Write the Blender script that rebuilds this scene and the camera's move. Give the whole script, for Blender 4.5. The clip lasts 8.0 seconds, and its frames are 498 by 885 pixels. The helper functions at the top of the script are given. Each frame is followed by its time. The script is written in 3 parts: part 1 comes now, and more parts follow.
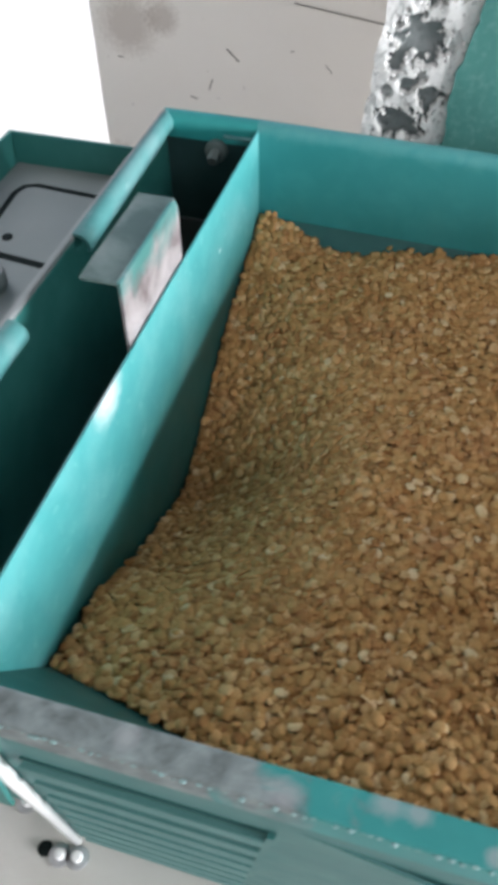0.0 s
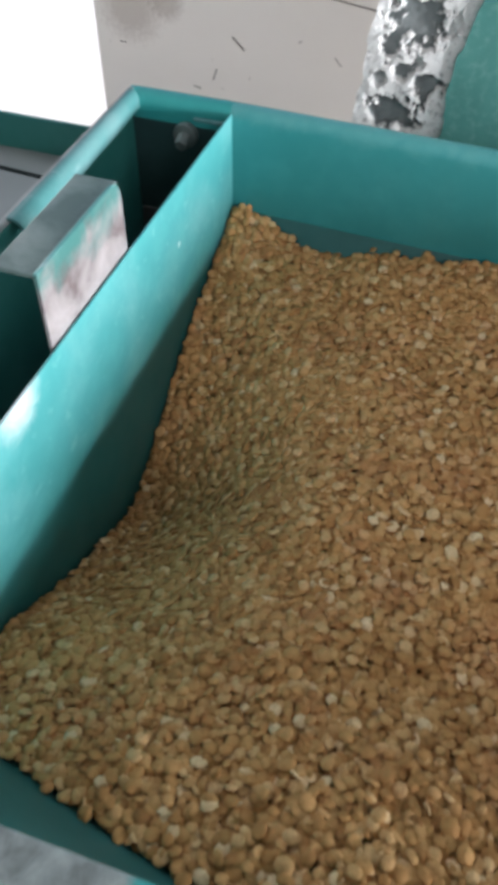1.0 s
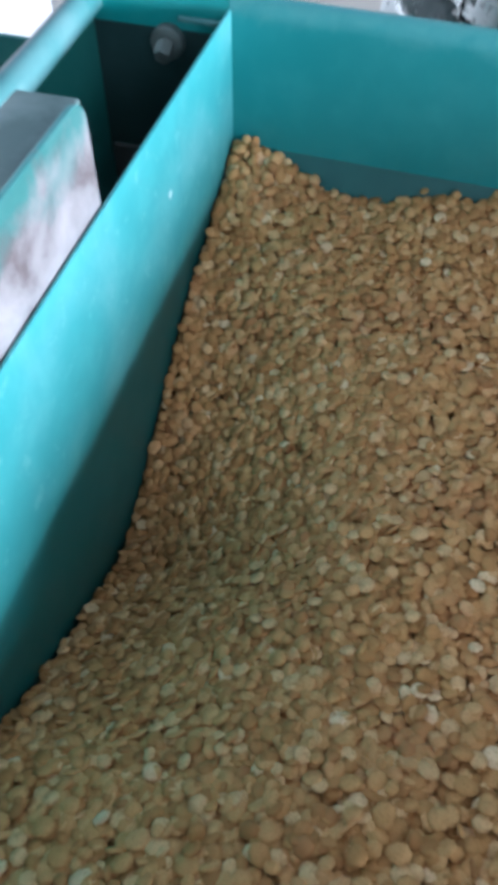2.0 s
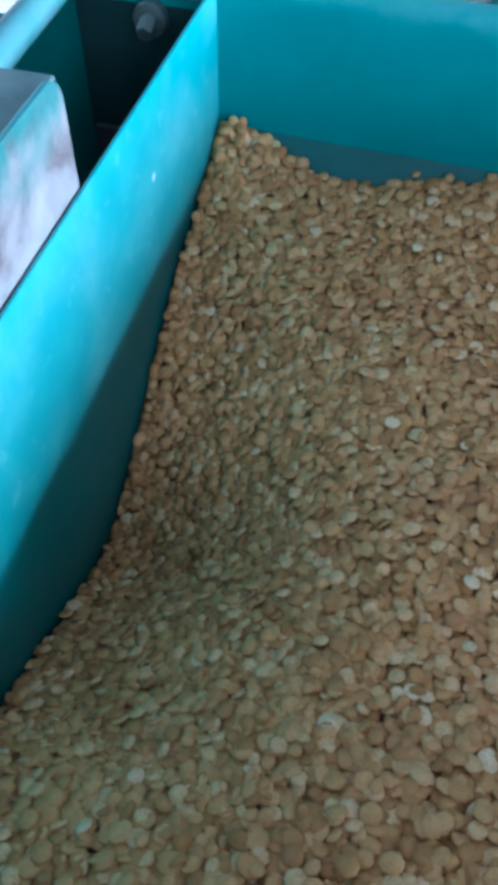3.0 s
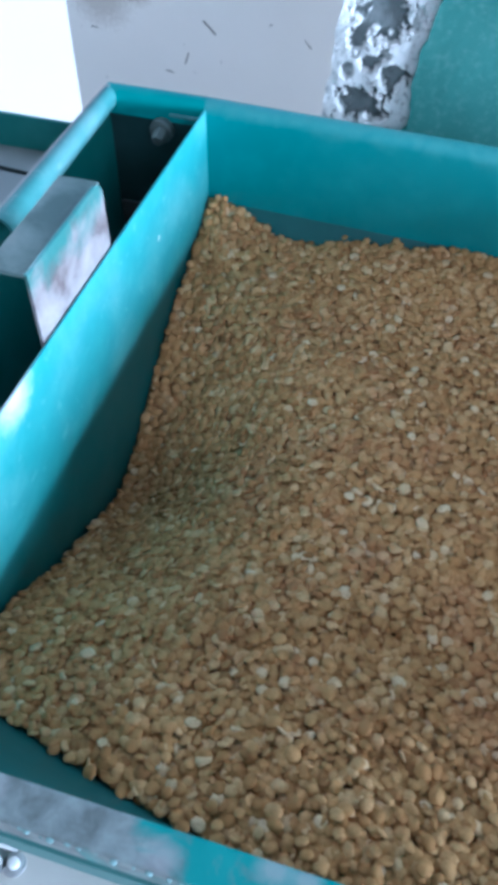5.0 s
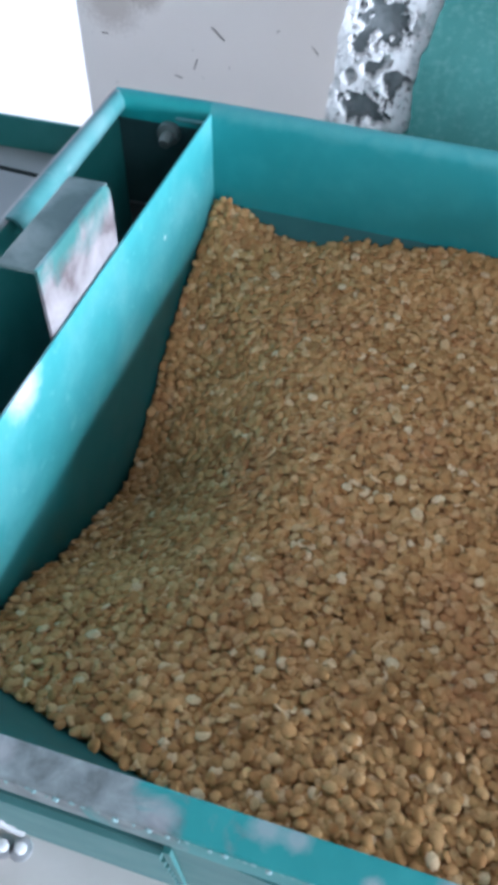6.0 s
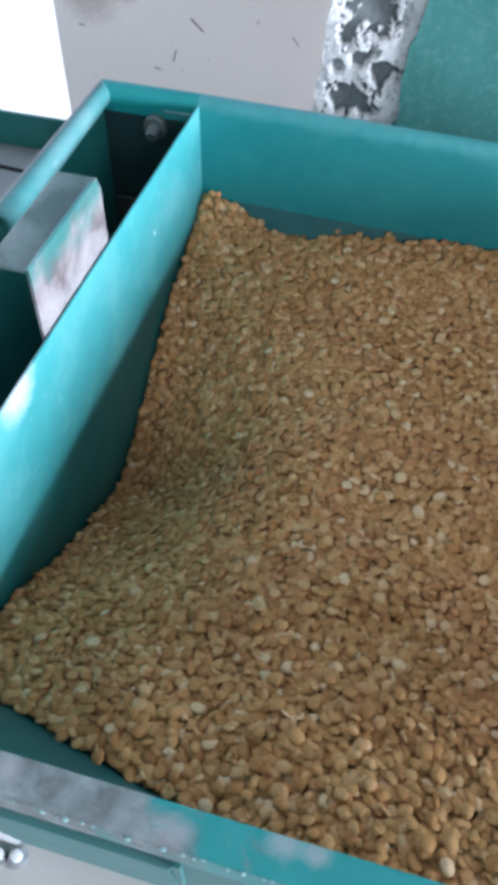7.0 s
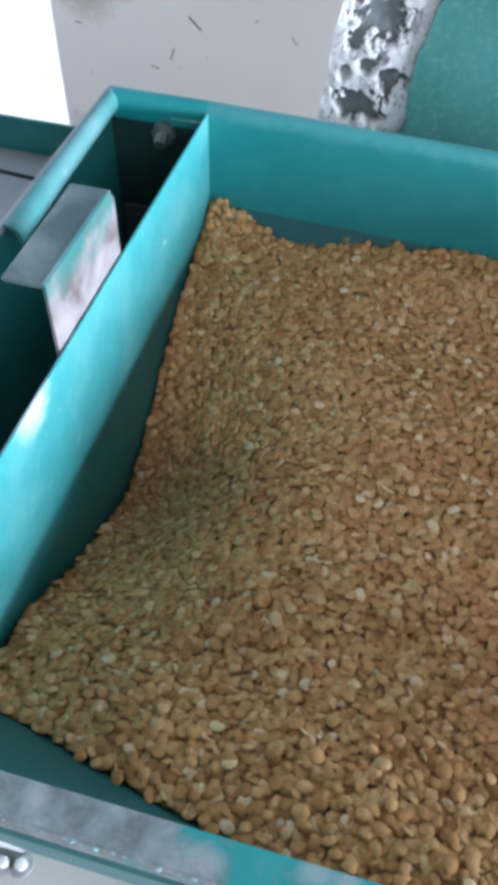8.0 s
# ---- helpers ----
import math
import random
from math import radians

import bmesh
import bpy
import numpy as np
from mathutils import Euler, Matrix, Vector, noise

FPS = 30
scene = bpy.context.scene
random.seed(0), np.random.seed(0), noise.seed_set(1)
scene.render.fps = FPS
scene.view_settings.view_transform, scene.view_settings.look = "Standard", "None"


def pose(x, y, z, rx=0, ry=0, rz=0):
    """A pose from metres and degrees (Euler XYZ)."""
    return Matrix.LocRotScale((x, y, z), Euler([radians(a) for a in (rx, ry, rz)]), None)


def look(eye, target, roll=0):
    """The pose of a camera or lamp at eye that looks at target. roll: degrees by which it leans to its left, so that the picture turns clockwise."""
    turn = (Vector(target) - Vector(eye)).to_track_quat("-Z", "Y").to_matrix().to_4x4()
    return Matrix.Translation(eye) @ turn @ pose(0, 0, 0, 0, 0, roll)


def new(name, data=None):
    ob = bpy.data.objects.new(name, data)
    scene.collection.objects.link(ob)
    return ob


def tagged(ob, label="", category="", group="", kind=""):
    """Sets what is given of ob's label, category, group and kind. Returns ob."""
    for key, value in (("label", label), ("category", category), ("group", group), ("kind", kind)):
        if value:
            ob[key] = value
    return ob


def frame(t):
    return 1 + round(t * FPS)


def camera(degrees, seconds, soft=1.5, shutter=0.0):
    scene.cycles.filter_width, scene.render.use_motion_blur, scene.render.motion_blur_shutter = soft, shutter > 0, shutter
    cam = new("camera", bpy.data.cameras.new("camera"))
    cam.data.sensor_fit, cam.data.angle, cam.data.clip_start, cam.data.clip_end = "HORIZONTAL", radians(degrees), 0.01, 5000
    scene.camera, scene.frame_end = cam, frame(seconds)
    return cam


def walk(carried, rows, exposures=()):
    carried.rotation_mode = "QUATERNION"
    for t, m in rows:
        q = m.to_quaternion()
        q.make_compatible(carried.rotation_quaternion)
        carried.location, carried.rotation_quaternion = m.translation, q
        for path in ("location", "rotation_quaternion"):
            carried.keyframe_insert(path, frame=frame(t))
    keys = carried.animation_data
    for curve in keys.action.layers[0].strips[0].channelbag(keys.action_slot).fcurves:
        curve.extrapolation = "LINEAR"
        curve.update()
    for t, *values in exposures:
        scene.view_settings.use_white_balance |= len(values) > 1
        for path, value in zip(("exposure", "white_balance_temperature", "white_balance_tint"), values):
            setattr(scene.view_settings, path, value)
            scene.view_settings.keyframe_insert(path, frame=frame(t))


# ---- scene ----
cam = camera(33.8, 8.0, soft=5.7, shutter=0.5)
PATH = [
    (0, (0.202, -0.709, 1.229), (-0.19, 0.571, -0.258), -1.0),
    (0.5, (0.232, -0.669, 1.205), (-0.192, 0.6, -0.282), -0.0),
    (1, (0.228, -0.637, 1.183), (-0.19, 0.633, -0.304), 0.6),
    (1.2, (0.206, -0.613, 1.172), (-0.206, 0.653, -0.321), 1.7),
    (2.3, (0.146, -0.49, 1.066), (-0.167, 0.695, -0.515), -0.3),
    (2.5, (0.145, -0.493, 1.072), (-0.167, 0.693, -0.507), 0.0),
    (3, (0.149, -0.493, 1.072), (-0.151, 0.685, -0.516), 0.7),
    (3.5, (0.154, -0.498, 1.079), (-0.138, 0.679, -0.512), 1.3),
    (4, (0.162, -0.501, 1.082), (-0.137, 0.68, -0.504), 0.9),
    (4.5, (0.197, -0.577, 1.162), (-0.113, 0.616, -0.413), -0.2),
    (4.7, (0.224, -0.628, 1.21), (-0.112, 0.594, -0.337), 0.0),
    (5.8, (0.242, -0.675, 1.213), (-0.142, 0.586, -0.291), 0.8),
    (6, (0.245, -0.675, 1.221), (-0.14, 0.574, -0.293), 0.2),
    (6.5, (0.242, -0.676, 1.215), (-0.138, 0.573, -0.3), 0.2),
    (7, (0.23, -0.668, 1.215), (-0.106, 0.582, -0.309), 0.8),
    (7.5, (0.222, -0.664, 1.213), (-0.093, 0.591, -0.312), 1.4),
    (8, (0.21, -0.661, 1.222), (-0.099, 0.586, -0.311), 1.7),
]
EXPO = [(0.0, -0.07, 6550, 14), (0.5, -0.07, 6550, 15), (1.2, -0.08, 6500, 15), (2.3, 0.12, 5050, 10), (3.0, -0.02, 4600, 5), (4.5, 0.03, 4600, 6), (5.8, 0.08, 5500, 15), (8.0, 0.07, 5700, 14)]
walk(cam, [(t, look(eye, target, roll)) for t, eye, target, roll in PATH], EXPO)

# ---- daylight ----
world = bpy.data.worlds.new("world")
scene.world = world
world.use_nodes = True
wn = world.node_tree
sky = wn.nodes.new("ShaderNodeTexSky")
sky.sky_type, sky.sun_disc = "NISHITA", False
sky.sun_elevation, sky.sun_rotation = radians(50), radians(53)
wn.links.new(sky.outputs[0], wn.nodes["Background"].inputs[0])
wn.nodes["Background"].inputs[1].default_value = 0.15
sun = new("sun", bpy.data.lights.new("sun", "SUN"))
sun.data.energy, sun.data.angle, sun.data.color = 4.8, radians(0.5), (1.0, 0.95, 0.88)
sun.matrix_world = look((4, 3, 6), (0, 0, 0))


def window_light(name, place, target, width, height, watts, colour):
    lamp = new(name, bpy.data.lights.new(name, "AREA"))
    lamp.data.shape, lamp.data.size, lamp.data.size_y = "RECTANGLE", width, height
    lamp.data.energy, lamp.data.color = watts, colour
    lamp.matrix_world = look(place, target)


# the sky's light in three openings; the unseen south one is added as fill
window_light("window_light_east", (3.40, -0.60, 1.13), (0.0, -0.35, 0.85), 1.7, 0.5, 335, (0.95, 0.98, 1.0))
window_light("fill_light_south", (2.20, -3.36, 2.50), (0.30, -0.20, 0.75), 2.0, 0.8, 42, (0.95, 0.98, 1.0))
window_light("door_light_north", (-0.98, 0.30, 1.00), (-0.98, -2.0, 0.92), 0.9, 1.6, 25, (0.95, 0.98, 1.0))

# ---- materials ----


def material(name, rough=0.5, metal=0.0):
    m = bpy.data.materials.new(name)
    m.use_nodes = True
    b = m.node_tree.nodes["Principled BSDF"]
    b.inputs["Roughness"].default_value, b.inputs["Metallic"].default_value = rough, metal
    return m, m.node_tree, b


def node(tree, kind, **values):
    n = tree.nodes.new(kind)
    for key, value in values.items():
        n.inputs[key.replace("_", " ")].default_value = value
    return n


def coords(tree):
    return tree.nodes.new("ShaderNodeTexCoord").outputs["Object"]


def noise_tex(tree, scale, detail=4.0, rough=0.55, distortion=0.0):
    n = node(tree, "ShaderNodeTexNoise", Scale=scale, Detail=detail, Roughness=rough, Distortion=distortion)
    tree.links.new(coords(tree), n.inputs["Vector"])
    return n.outputs["Fac"]


def ramp(tree, fac, stops):
    r = tree.nodes.new("ShaderNodeValToRGB")
    while len(r.color_ramp.elements) < len(stops):
        r.color_ramp.elements.new(0.5)
    for e, (at, c) in zip(r.color_ramp.elements, stops):
        e.position, e.color = at, (*c, 1) if len(c) == 3 else (c[0], c[0], c[0], 1)
    tree.links.new(fac, r.inputs[0])
    return r.outputs[0]


def mix(tree, fac, a, b, mode="MIX"):
    n = tree.nodes.new("ShaderNodeMix")
    n.data_type, n.blend_type = "RGBA", mode
    for sock, value in ((n.inputs[0], fac), (n.inputs[6], a), (n.inputs[7], b)):
        if isinstance(value, (int, float)):
            sock.default_value = value
        elif isinstance(value, tuple):
            sock.default_value = (*value, 1)
        else:
            tree.links.new(value, sock)
    return n.outputs[2]


def bump(tree, bsdf, height, strength, distance):
    n = node(tree, "ShaderNodeBump", Strength=strength, Distance=distance)
    tree.links.new(height, n.inputs["Height"])
    tree.links.new(n.outputs[0], bsdf.inputs["Normal"])


def painted(name, dark, light, rough, wear=0.0, wear_scale=40.0):
    """Brushed enamel on sheet steel; wear: how much bare metal shows in flakes."""
    m, t, b = material(name, rough)
    base = mix(t, noise_tex(t, 14, 5), dark, light)
    base = mix(t, ramp(t, noise_tex(t, 38, 4), [(0.45, (0, 0, 0)), (0.8, (0.3, 0.3, 0.3))]), base, tuple(min(1, c * 1.25 + 0.03) for c in light))
    if wear:
        flakes = ramp(t, noise_tex(t, wear_scale, 6, 0.6, 0.4), [(0.62 - wear, (0, 0, 0)), (0.66 - wear, (1, 1, 1))])
        base = mix(t, flakes, base, (0.42, 0.42, 0.43))
        t.links.new(ramp(t, flakes, [(0.0, (0.0,)), (1.0, (0.75,))]), b.inputs["Metallic"])
    t.links.new(base, b.inputs["Base Color"])
    t.links.new(ramp(t, noise_tex(t, 20, 3), [(0.3, (rough - 0.03,)), (0.75, (rough + 0.08,))]), b.inputs["Roughness"])
    bump(t, b, noise_tex(t, 12, 3), 0.05, 0.002)
    return m


def scuff(m, colour):
    """Dusty cloudy rubbing over the enamel, at two scales."""
    t = m.node_tree
    b = t.nodes["Principled BSDF"]
    base = b.inputs["Base Color"].links[0].from_socket
    base = mix(t, ramp(t, noise_tex(t, 16, 5, 0.6, 0.5), [(0.45, (0, 0, 0)), (0.75, (0.38, 0.38, 0.38))]), base, colour)
    base = mix(t, ramp(t, noise_tex(t, 85, 4, 0.6, 0.3), [(0.58, (0, 0, 0)), (0.72, (0.35, 0.35, 0.35))]), base, colour)
    t.links.new(base, b.inputs["Base Color"])


def add_marks(m, marks, colour=(0.78, 0.80, 0.82), most=0.85, soft=0.75):
    """Rubbed, stained or painted-highlight patches: a place and a radius each."""
    t = m.node_tree
    b = t.nodes["Principled BSDF"]
    base = b.inputs["Base Color"].links[0].from_socket
    for place, size in marks:
        gap = t.nodes.new("ShaderNodeVectorMath")
        gap.operation = "DISTANCE"
        t.links.new(coords(t), gap.inputs[0])
        gap.inputs[1].default_value = place
        ragged = t.nodes.new("ShaderNodeMath")
        ragged.operation = "MULTIPLY_ADD"
        t.links.new(noise_tex(t, 120, 5, 0.6, 0.6), ragged.inputs[0])
        ragged.inputs[1].default_value = size * 1.2
        t.links.new(gap.outputs["Value"], ragged.inputs[2])
        mask = t.nodes.new("ShaderNodeMapRange")
        t.links.new(ragged.outputs[0], mask.inputs[0])
        mask.inputs[1].default_value, mask.inputs[2].default_value = size * 1.15, size * (1.15 + soft)
        mask.inputs[3].default_value, mask.inputs[4].default_value = most, 0.0
        base = mix(t, mask.outputs[0], base, colour)
    t.links.new(base, b.inputs["Base Color"])


paint = painted("green_enamel", (0.015, 0.235, 0.235), (0.03, 0.31, 0.30), 0.33)
paint_dull = painted("dull_green_enamel", (0.02, 0.16, 0.15), (0.04, 0.22, 0.20), 0.5)
paint_crest = painted("dusty_lit_crest_enamel", (0.02, 0.225, 0.235), (0.04, 0.285, 0.29), 0.36)


def pale_above(m, height, colour, most):
    """Dust and painted sky highlight on the crest of a sheet, above a height, with a ragged lower edge."""
    t = m.node_tree
    b = t.nodes["Principled BSDF"]
    base = b.inputs["Base Color"].links[0].from_socket
    split = t.nodes.new("ShaderNodeSeparateXYZ")
    t.links.new(coords(t), split.inputs[0])
    ragged = t.nodes.new("ShaderNodeMath")
    ragged.operation = "MULTIPLY_ADD"
    t.links.new(noise_tex(t, 50, 5, 0.6, 0.5), ragged.inputs[0])
    ragged.inputs[1].default_value = 0.030
    t.links.new(split.outputs["Z"], ragged.inputs[2])
    mask = t.nodes.new("ShaderNodeMapRange")
    t.links.new(ragged.outputs[0], mask.inputs[0])
    mask.inputs[1].default_value, mask.inputs[2].default_value = height + 0.012, height + 0.024
    mask.inputs[3].default_value, mask.inputs[4].default_value = 0.0, most
    t.links.new(mix(t, mask.outputs[0], base, colour), b.inputs["Base Color"])


# the crest's highlight from the sky, painted pale along with its dust
pale_above(paint_crest, 0.845, (0.12, 0.37, 0.37), 0.5)
paint_dusty = painted("dusty_panel_enamel", (0.03, 0.17, 0.165), (0.075, 0.24, 0.23), 0.5)
paint_slat = painted("dusty_green_enamel", (0.07, 0.22, 0.215), (0.13, 0.29, 0.28), 0.45)
# darker enamel: shade of the flare and front corner in the colour
paint_gusset = painted("shaded_corner_enamel", (0.010, 0.085, 0.082), (0.018, 0.115, 0.11), 0.5)
# enamel darkened to carry the slot's shade
paint_slot_shade = painted("shaded_slot_enamel", (0.007, 0.030, 0.031), (0.014, 0.05, 0.05), 0.6)
paint_bead = painted("weld_paint", (0.20, 0.38, 0.38), (0.34, 0.48, 0.48), 0.36)
paint_partition = painted("rubbed_green_enamel", (0.035, 0.235, 0.24), (0.06, 0.30, 0.305), 0.40)
scuff(paint_partition, (0.20, 0.44, 0.45))
# worn patch on the top edge, its highlight painted in
add_marks(paint_partition, [((0, -0.367, 0.848), 0.012)], (0.70, 0.76, 0.78), 0.6, 1.6)
# small highlight painted as a pale dot
add_marks(paint_partition, [((0, -0.128, 0.802), 0.0026)], (0.70, 0.80, 0.80), 0.6)


def shade_below(m, height, colour, most):
    """Shade painted on the lower part of a sheet, under a bend, with a soft uneven upper edge."""
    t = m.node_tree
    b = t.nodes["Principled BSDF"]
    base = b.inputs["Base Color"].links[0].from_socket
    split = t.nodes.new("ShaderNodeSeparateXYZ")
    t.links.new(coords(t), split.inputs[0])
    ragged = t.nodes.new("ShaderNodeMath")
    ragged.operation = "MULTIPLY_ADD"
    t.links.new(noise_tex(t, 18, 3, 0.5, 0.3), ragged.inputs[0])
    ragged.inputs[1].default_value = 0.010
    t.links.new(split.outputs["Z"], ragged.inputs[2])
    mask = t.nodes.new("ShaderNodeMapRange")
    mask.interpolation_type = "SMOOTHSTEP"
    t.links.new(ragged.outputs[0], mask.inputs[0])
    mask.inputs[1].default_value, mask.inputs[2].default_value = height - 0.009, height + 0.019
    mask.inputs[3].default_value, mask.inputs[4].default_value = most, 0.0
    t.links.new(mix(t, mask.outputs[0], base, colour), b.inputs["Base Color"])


# the shade low in the hopper, put into the partition's colour
shade_below(paint_partition, 0.742, (0.010, 0.105, 0.105), 0.95)
paint_partition.node_tree.nodes["Principled BSDF"].inputs["Specular IOR Level"].default_value = 0.3
paint_worn = painted("worn_green_enamel", (0.02, 0.24, 0.24), (0.04, 0.32, 0.31), 0.38)


def rub_bare(m, x_from, x_to, bare):
    """The enamel is rubbed off between two places along x, with a ragged end."""
    t = m.node_tree
    b = t.nodes["Principled BSDF"]
    base = b.inputs["Base Color"].links[0].from_socket
    split = t.nodes.new("ShaderNodeSeparateXYZ")
    t.links.new(coords(t), split.inputs[0])
    ragged = t.nodes.new("ShaderNodeMath")
    ragged.operation = "MULTIPLY_ADD"
    t.links.new(noise_tex(t, 34, 5, 0.6, 0.6), ragged.inputs[0])
    ragged.inputs[1].default_value = 0.22
    t.links.new(split.outputs["X"], ragged.inputs[2])
    mask = t.nodes.new("ShaderNodeMapRange")
    t.links.new(ragged.outputs[0], mask.inputs[0])
    mask.inputs[1].default_value, mask.inputs[2].default_value = x_from + 0.11, x_to + 0.11
    mask.inputs[3].default_value, mask.inputs[4].default_value = 1.0, 0.0
    metal = ramp(t, noise_tex(t, 70, 6, 0.6, 0.4), [(0.3, tuple(c * 0.55 for c in bare)), (0.7, tuple(c * 1.6 for c in bare))])
    t.links.new(mix(t, mask.outputs[0], base, metal), b.inputs["Base Color"])


rub_bare(paint_worn, 0.160, 0.200, (0.20, 0.24, 0.242))
add_marks(paint_worn, [((0.178, -0.583, 0.853), 0.006), ((0.10, -0.578, 0.853), 0.005), ((0.222, -0.574, 0.853), 0.006), ((0.236, -0.574, 0.853), 0.005), ((0.27, -0.584, 0.853), 0.004), ((0.305, -0.573, 0.853), 0.008), ((0.318, -0.575, 0.853), 0.006)], (0.40, 0.42, 0.44), 0.6, 1.0)


def bare_metal(name, tone, rough, stain):
    m, t, b = material(name, rough, 0.85)
    n = noise_tex(t, 26, 6, 0.6, 0.8)
    base = ramp(t, n, [(0.32, stain), (0.5, tone), (0.75, tuple(min(1, c * 1.2) for c in tone))])
    t.links.new(base, b.inputs["Base Color"])
    t.links.new(ramp(t, noise_tex(t, 90, 5), [(0.3, (rough - 0.1,)), (0.7, (rough + 0.15,))]), b.inputs["Roughness"])
    bump(t, b, noise_tex(t, 300, 4), 0.2, 0.0006)
    return m


steel = bare_metal("scuffed_steel", (0.50, 0.46, 0.48), 0.42, (0.22, 0.17, 0.18))
worn_edge = painted("rubbed_edge", (0.22, 0.25, 0.255), (0.34, 0.37, 0.37), 0.7)
paint_lip = painted("rubbed_lip_enamel", (0.035, 0.165, 0.17), (0.07, 0.235, 0.235), 0.5)
scuff(paint_lip, (0.26, 0.40, 0.41))
galvanised = bare_metal("galvanised_sheet", (0.62, 0.64, 0.66), 0.38, (0.45, 0.46, 0.48))
dark_steel = bare_metal("grey_bolt_steel", (0.20, 0.24, 0.235), 0.6, (0.09, 0.11, 0.11))

# scuffed steel with green paint left along its bent edge


def bracket_steel(name, dark, mid, light, from_edge, metal=0.55):
    """from_edge: how far from the bend, in metres, the green paint has stayed."""
    m, t, b = material(name, 0.45, metal)
    split = t.nodes.new("ShaderNodeSeparateXYZ")
    t.links.new(coords(t), split.inputs[0])
    bare = ramp(t, noise_tex(t, 24, 6, 0.6, 0.25), [(0.36, dark), (0.48, mid), (0.68, light)])
    away = t.nodes.new("ShaderNodeMath")
    away.operation = "SUBTRACT"
    t.links.new(split.outputs["Z"], away.inputs[0])
    away.inputs[1].default_value = 0.904 - from_edge
    ragged = t.nodes.new("ShaderNodeMath")
    ragged.operation = "MULTIPLY_ADD"
    t.links.new(noise_tex(t, 30, 5, 0.6, 0.5), ragged.inputs[0])
    ragged.inputs[1].default_value = 0.06
    t.links.new(away.outputs[0], ragged.inputs[2])
    gate = t.nodes.new("ShaderNodeMapRange")
    t.links.new(ragged.outputs[0], gate.inputs[0])
    gate.inputs[1].default_value, gate.inputs[2].default_value = 0.024, 0.044
    gate.inputs[3].default_value, gate.inputs[4].default_value = 0.0, 0.8
    b.inputs["Specular IOR Level"].default_value = 0.2
    t.links.new(mix(t, gate.outputs[0], bare, (0.05, 0.30, 0.28)), b.inputs["Base Color"])
    bump(t, b, noise_tex(t, 200, 4), 0.2, 0.0006)
    return m


bracket_mat = bracket_steel("bracket_face_steel", (0.22, 0.185, 0.19), (0.40, 0.37, 0.38), (0.56, 0.53, 0.545), 0.018)
bracket_top_mat = bracket_steel("bracket_top_steel", (0.09, 0.145, 0.14), (0.14, 0.205, 0.20), (0.21, 0.275, 0.27), -0.03, 0.0)

# grain: each kernel its own tone


def kernel_material(name, single, loose):
    """single: for kernels that are objects of their own; loose: for pieces that slide."""
    m, t, b = material(name, 0.75)
    b.inputs["Specular IOR Level"].default_value = 0.25
    if single:
        chance = t.nodes.new("ShaderNodeObjectInfo").outputs["Random"]
    else:
        chance = t.nodes.new("ShaderNodeNewGeometry").outputs["Random Per Island"]
    tone = ramp(t, chance, [(0.0, (0.32, 0.155, 0.055)), (0.12, (0.445, 0.23, 0.082)), (0.5, (0.54, 0.302, 0.116)), (0.82, (0.63, 0.378, 0.165)), (0.95, (0.70, 0.47, 0.24)), (1.0, (0.79, 0.61, 0.38))])
    place = coords(t) if loose else t.nodes.new("ShaderNodeNewGeometry").outputs["Position"]
    fine = node(t, "ShaderNodeTexNoise", Scale=900.0, Detail=3.0)
    wide = node(t, "ShaderNodeTexNoise", Scale=22.0, Detail=3.0)
    for n in (fine, wide):
        t.links.new(place, n.inputs["Vector"])
    tone = mix(t, ramp(t, fine.outputs["Fac"], [(0.45, (0, 0, 0)), (0.75, (0.5, 0.5, 0.5))]), tone, (0.30, 0.15, 0.05))
    tone = mix(t, ramp(t, wide.outputs["Fac"], [(0.5, (0, 0, 0)), (0.72, (0.4, 0.4, 0.4))]), tone, (0.50, 0.22, 0.10))
    t.links.new(tone, b.inputs["Base Color"])
    bump(t, b, fine.outputs["Fac"], 0.2, 0.0003)
    return m


grain_mat = kernel_material("split_kernels", False, False)
clump_mat = kernel_material("sliding_kernels", False, True)
kernel_mat = kernel_material("single_kernel", True, True)

bed_mat, dt, db = material("kernel_bed", 0.8)
dt.links.new(ramp(dt, noise_tex(dt, 260, 4), [(0.3, (0.18, 0.095, 0.030)), (0.7, (0.38, 0.21, 0.07))]), db.inputs["Base Color"])
bump(dt, db, noise_tex(dt, 180, 3), 0.8, 0.004)

# lime plaster, dirty
plaster, pt, pb = material("dirty_plaster", 0.85)
pc = mix(pt, noise_tex(pt, 1.8, 6, 0.6), (0.76, 0.735, 0.695), (0.87, 0.855, 0.82))
pc = mix(pt, ramp(pt, noise_tex(pt, 4.5, 5, 0.6), [(0.60, (0, 0, 0)), (0.74, (0.55, 0.55, 0.55))]), pc, (0.30, 0.25, 0.20))
pc = mix(pt, ramp(pt, noise_tex(pt, 22, 3, 0.5, 1.5), [(0.73, (0, 0, 0)), (0.78, (0.6, 0.6, 0.6))]), pc, (0.16, 0.14, 0.13))
pt.links.new(pc, pb.inputs["Base Color"])
add_marks(plaster, [((-0.58, 1.0, 0.52), 0.062), ((-0.50, 1.0, 0.54), 0.035)], (0.28, 0.23, 0.19), 0.45)
bump(pt, pb, noise_tex(pt, 30, 5), 0.06, 0.003)

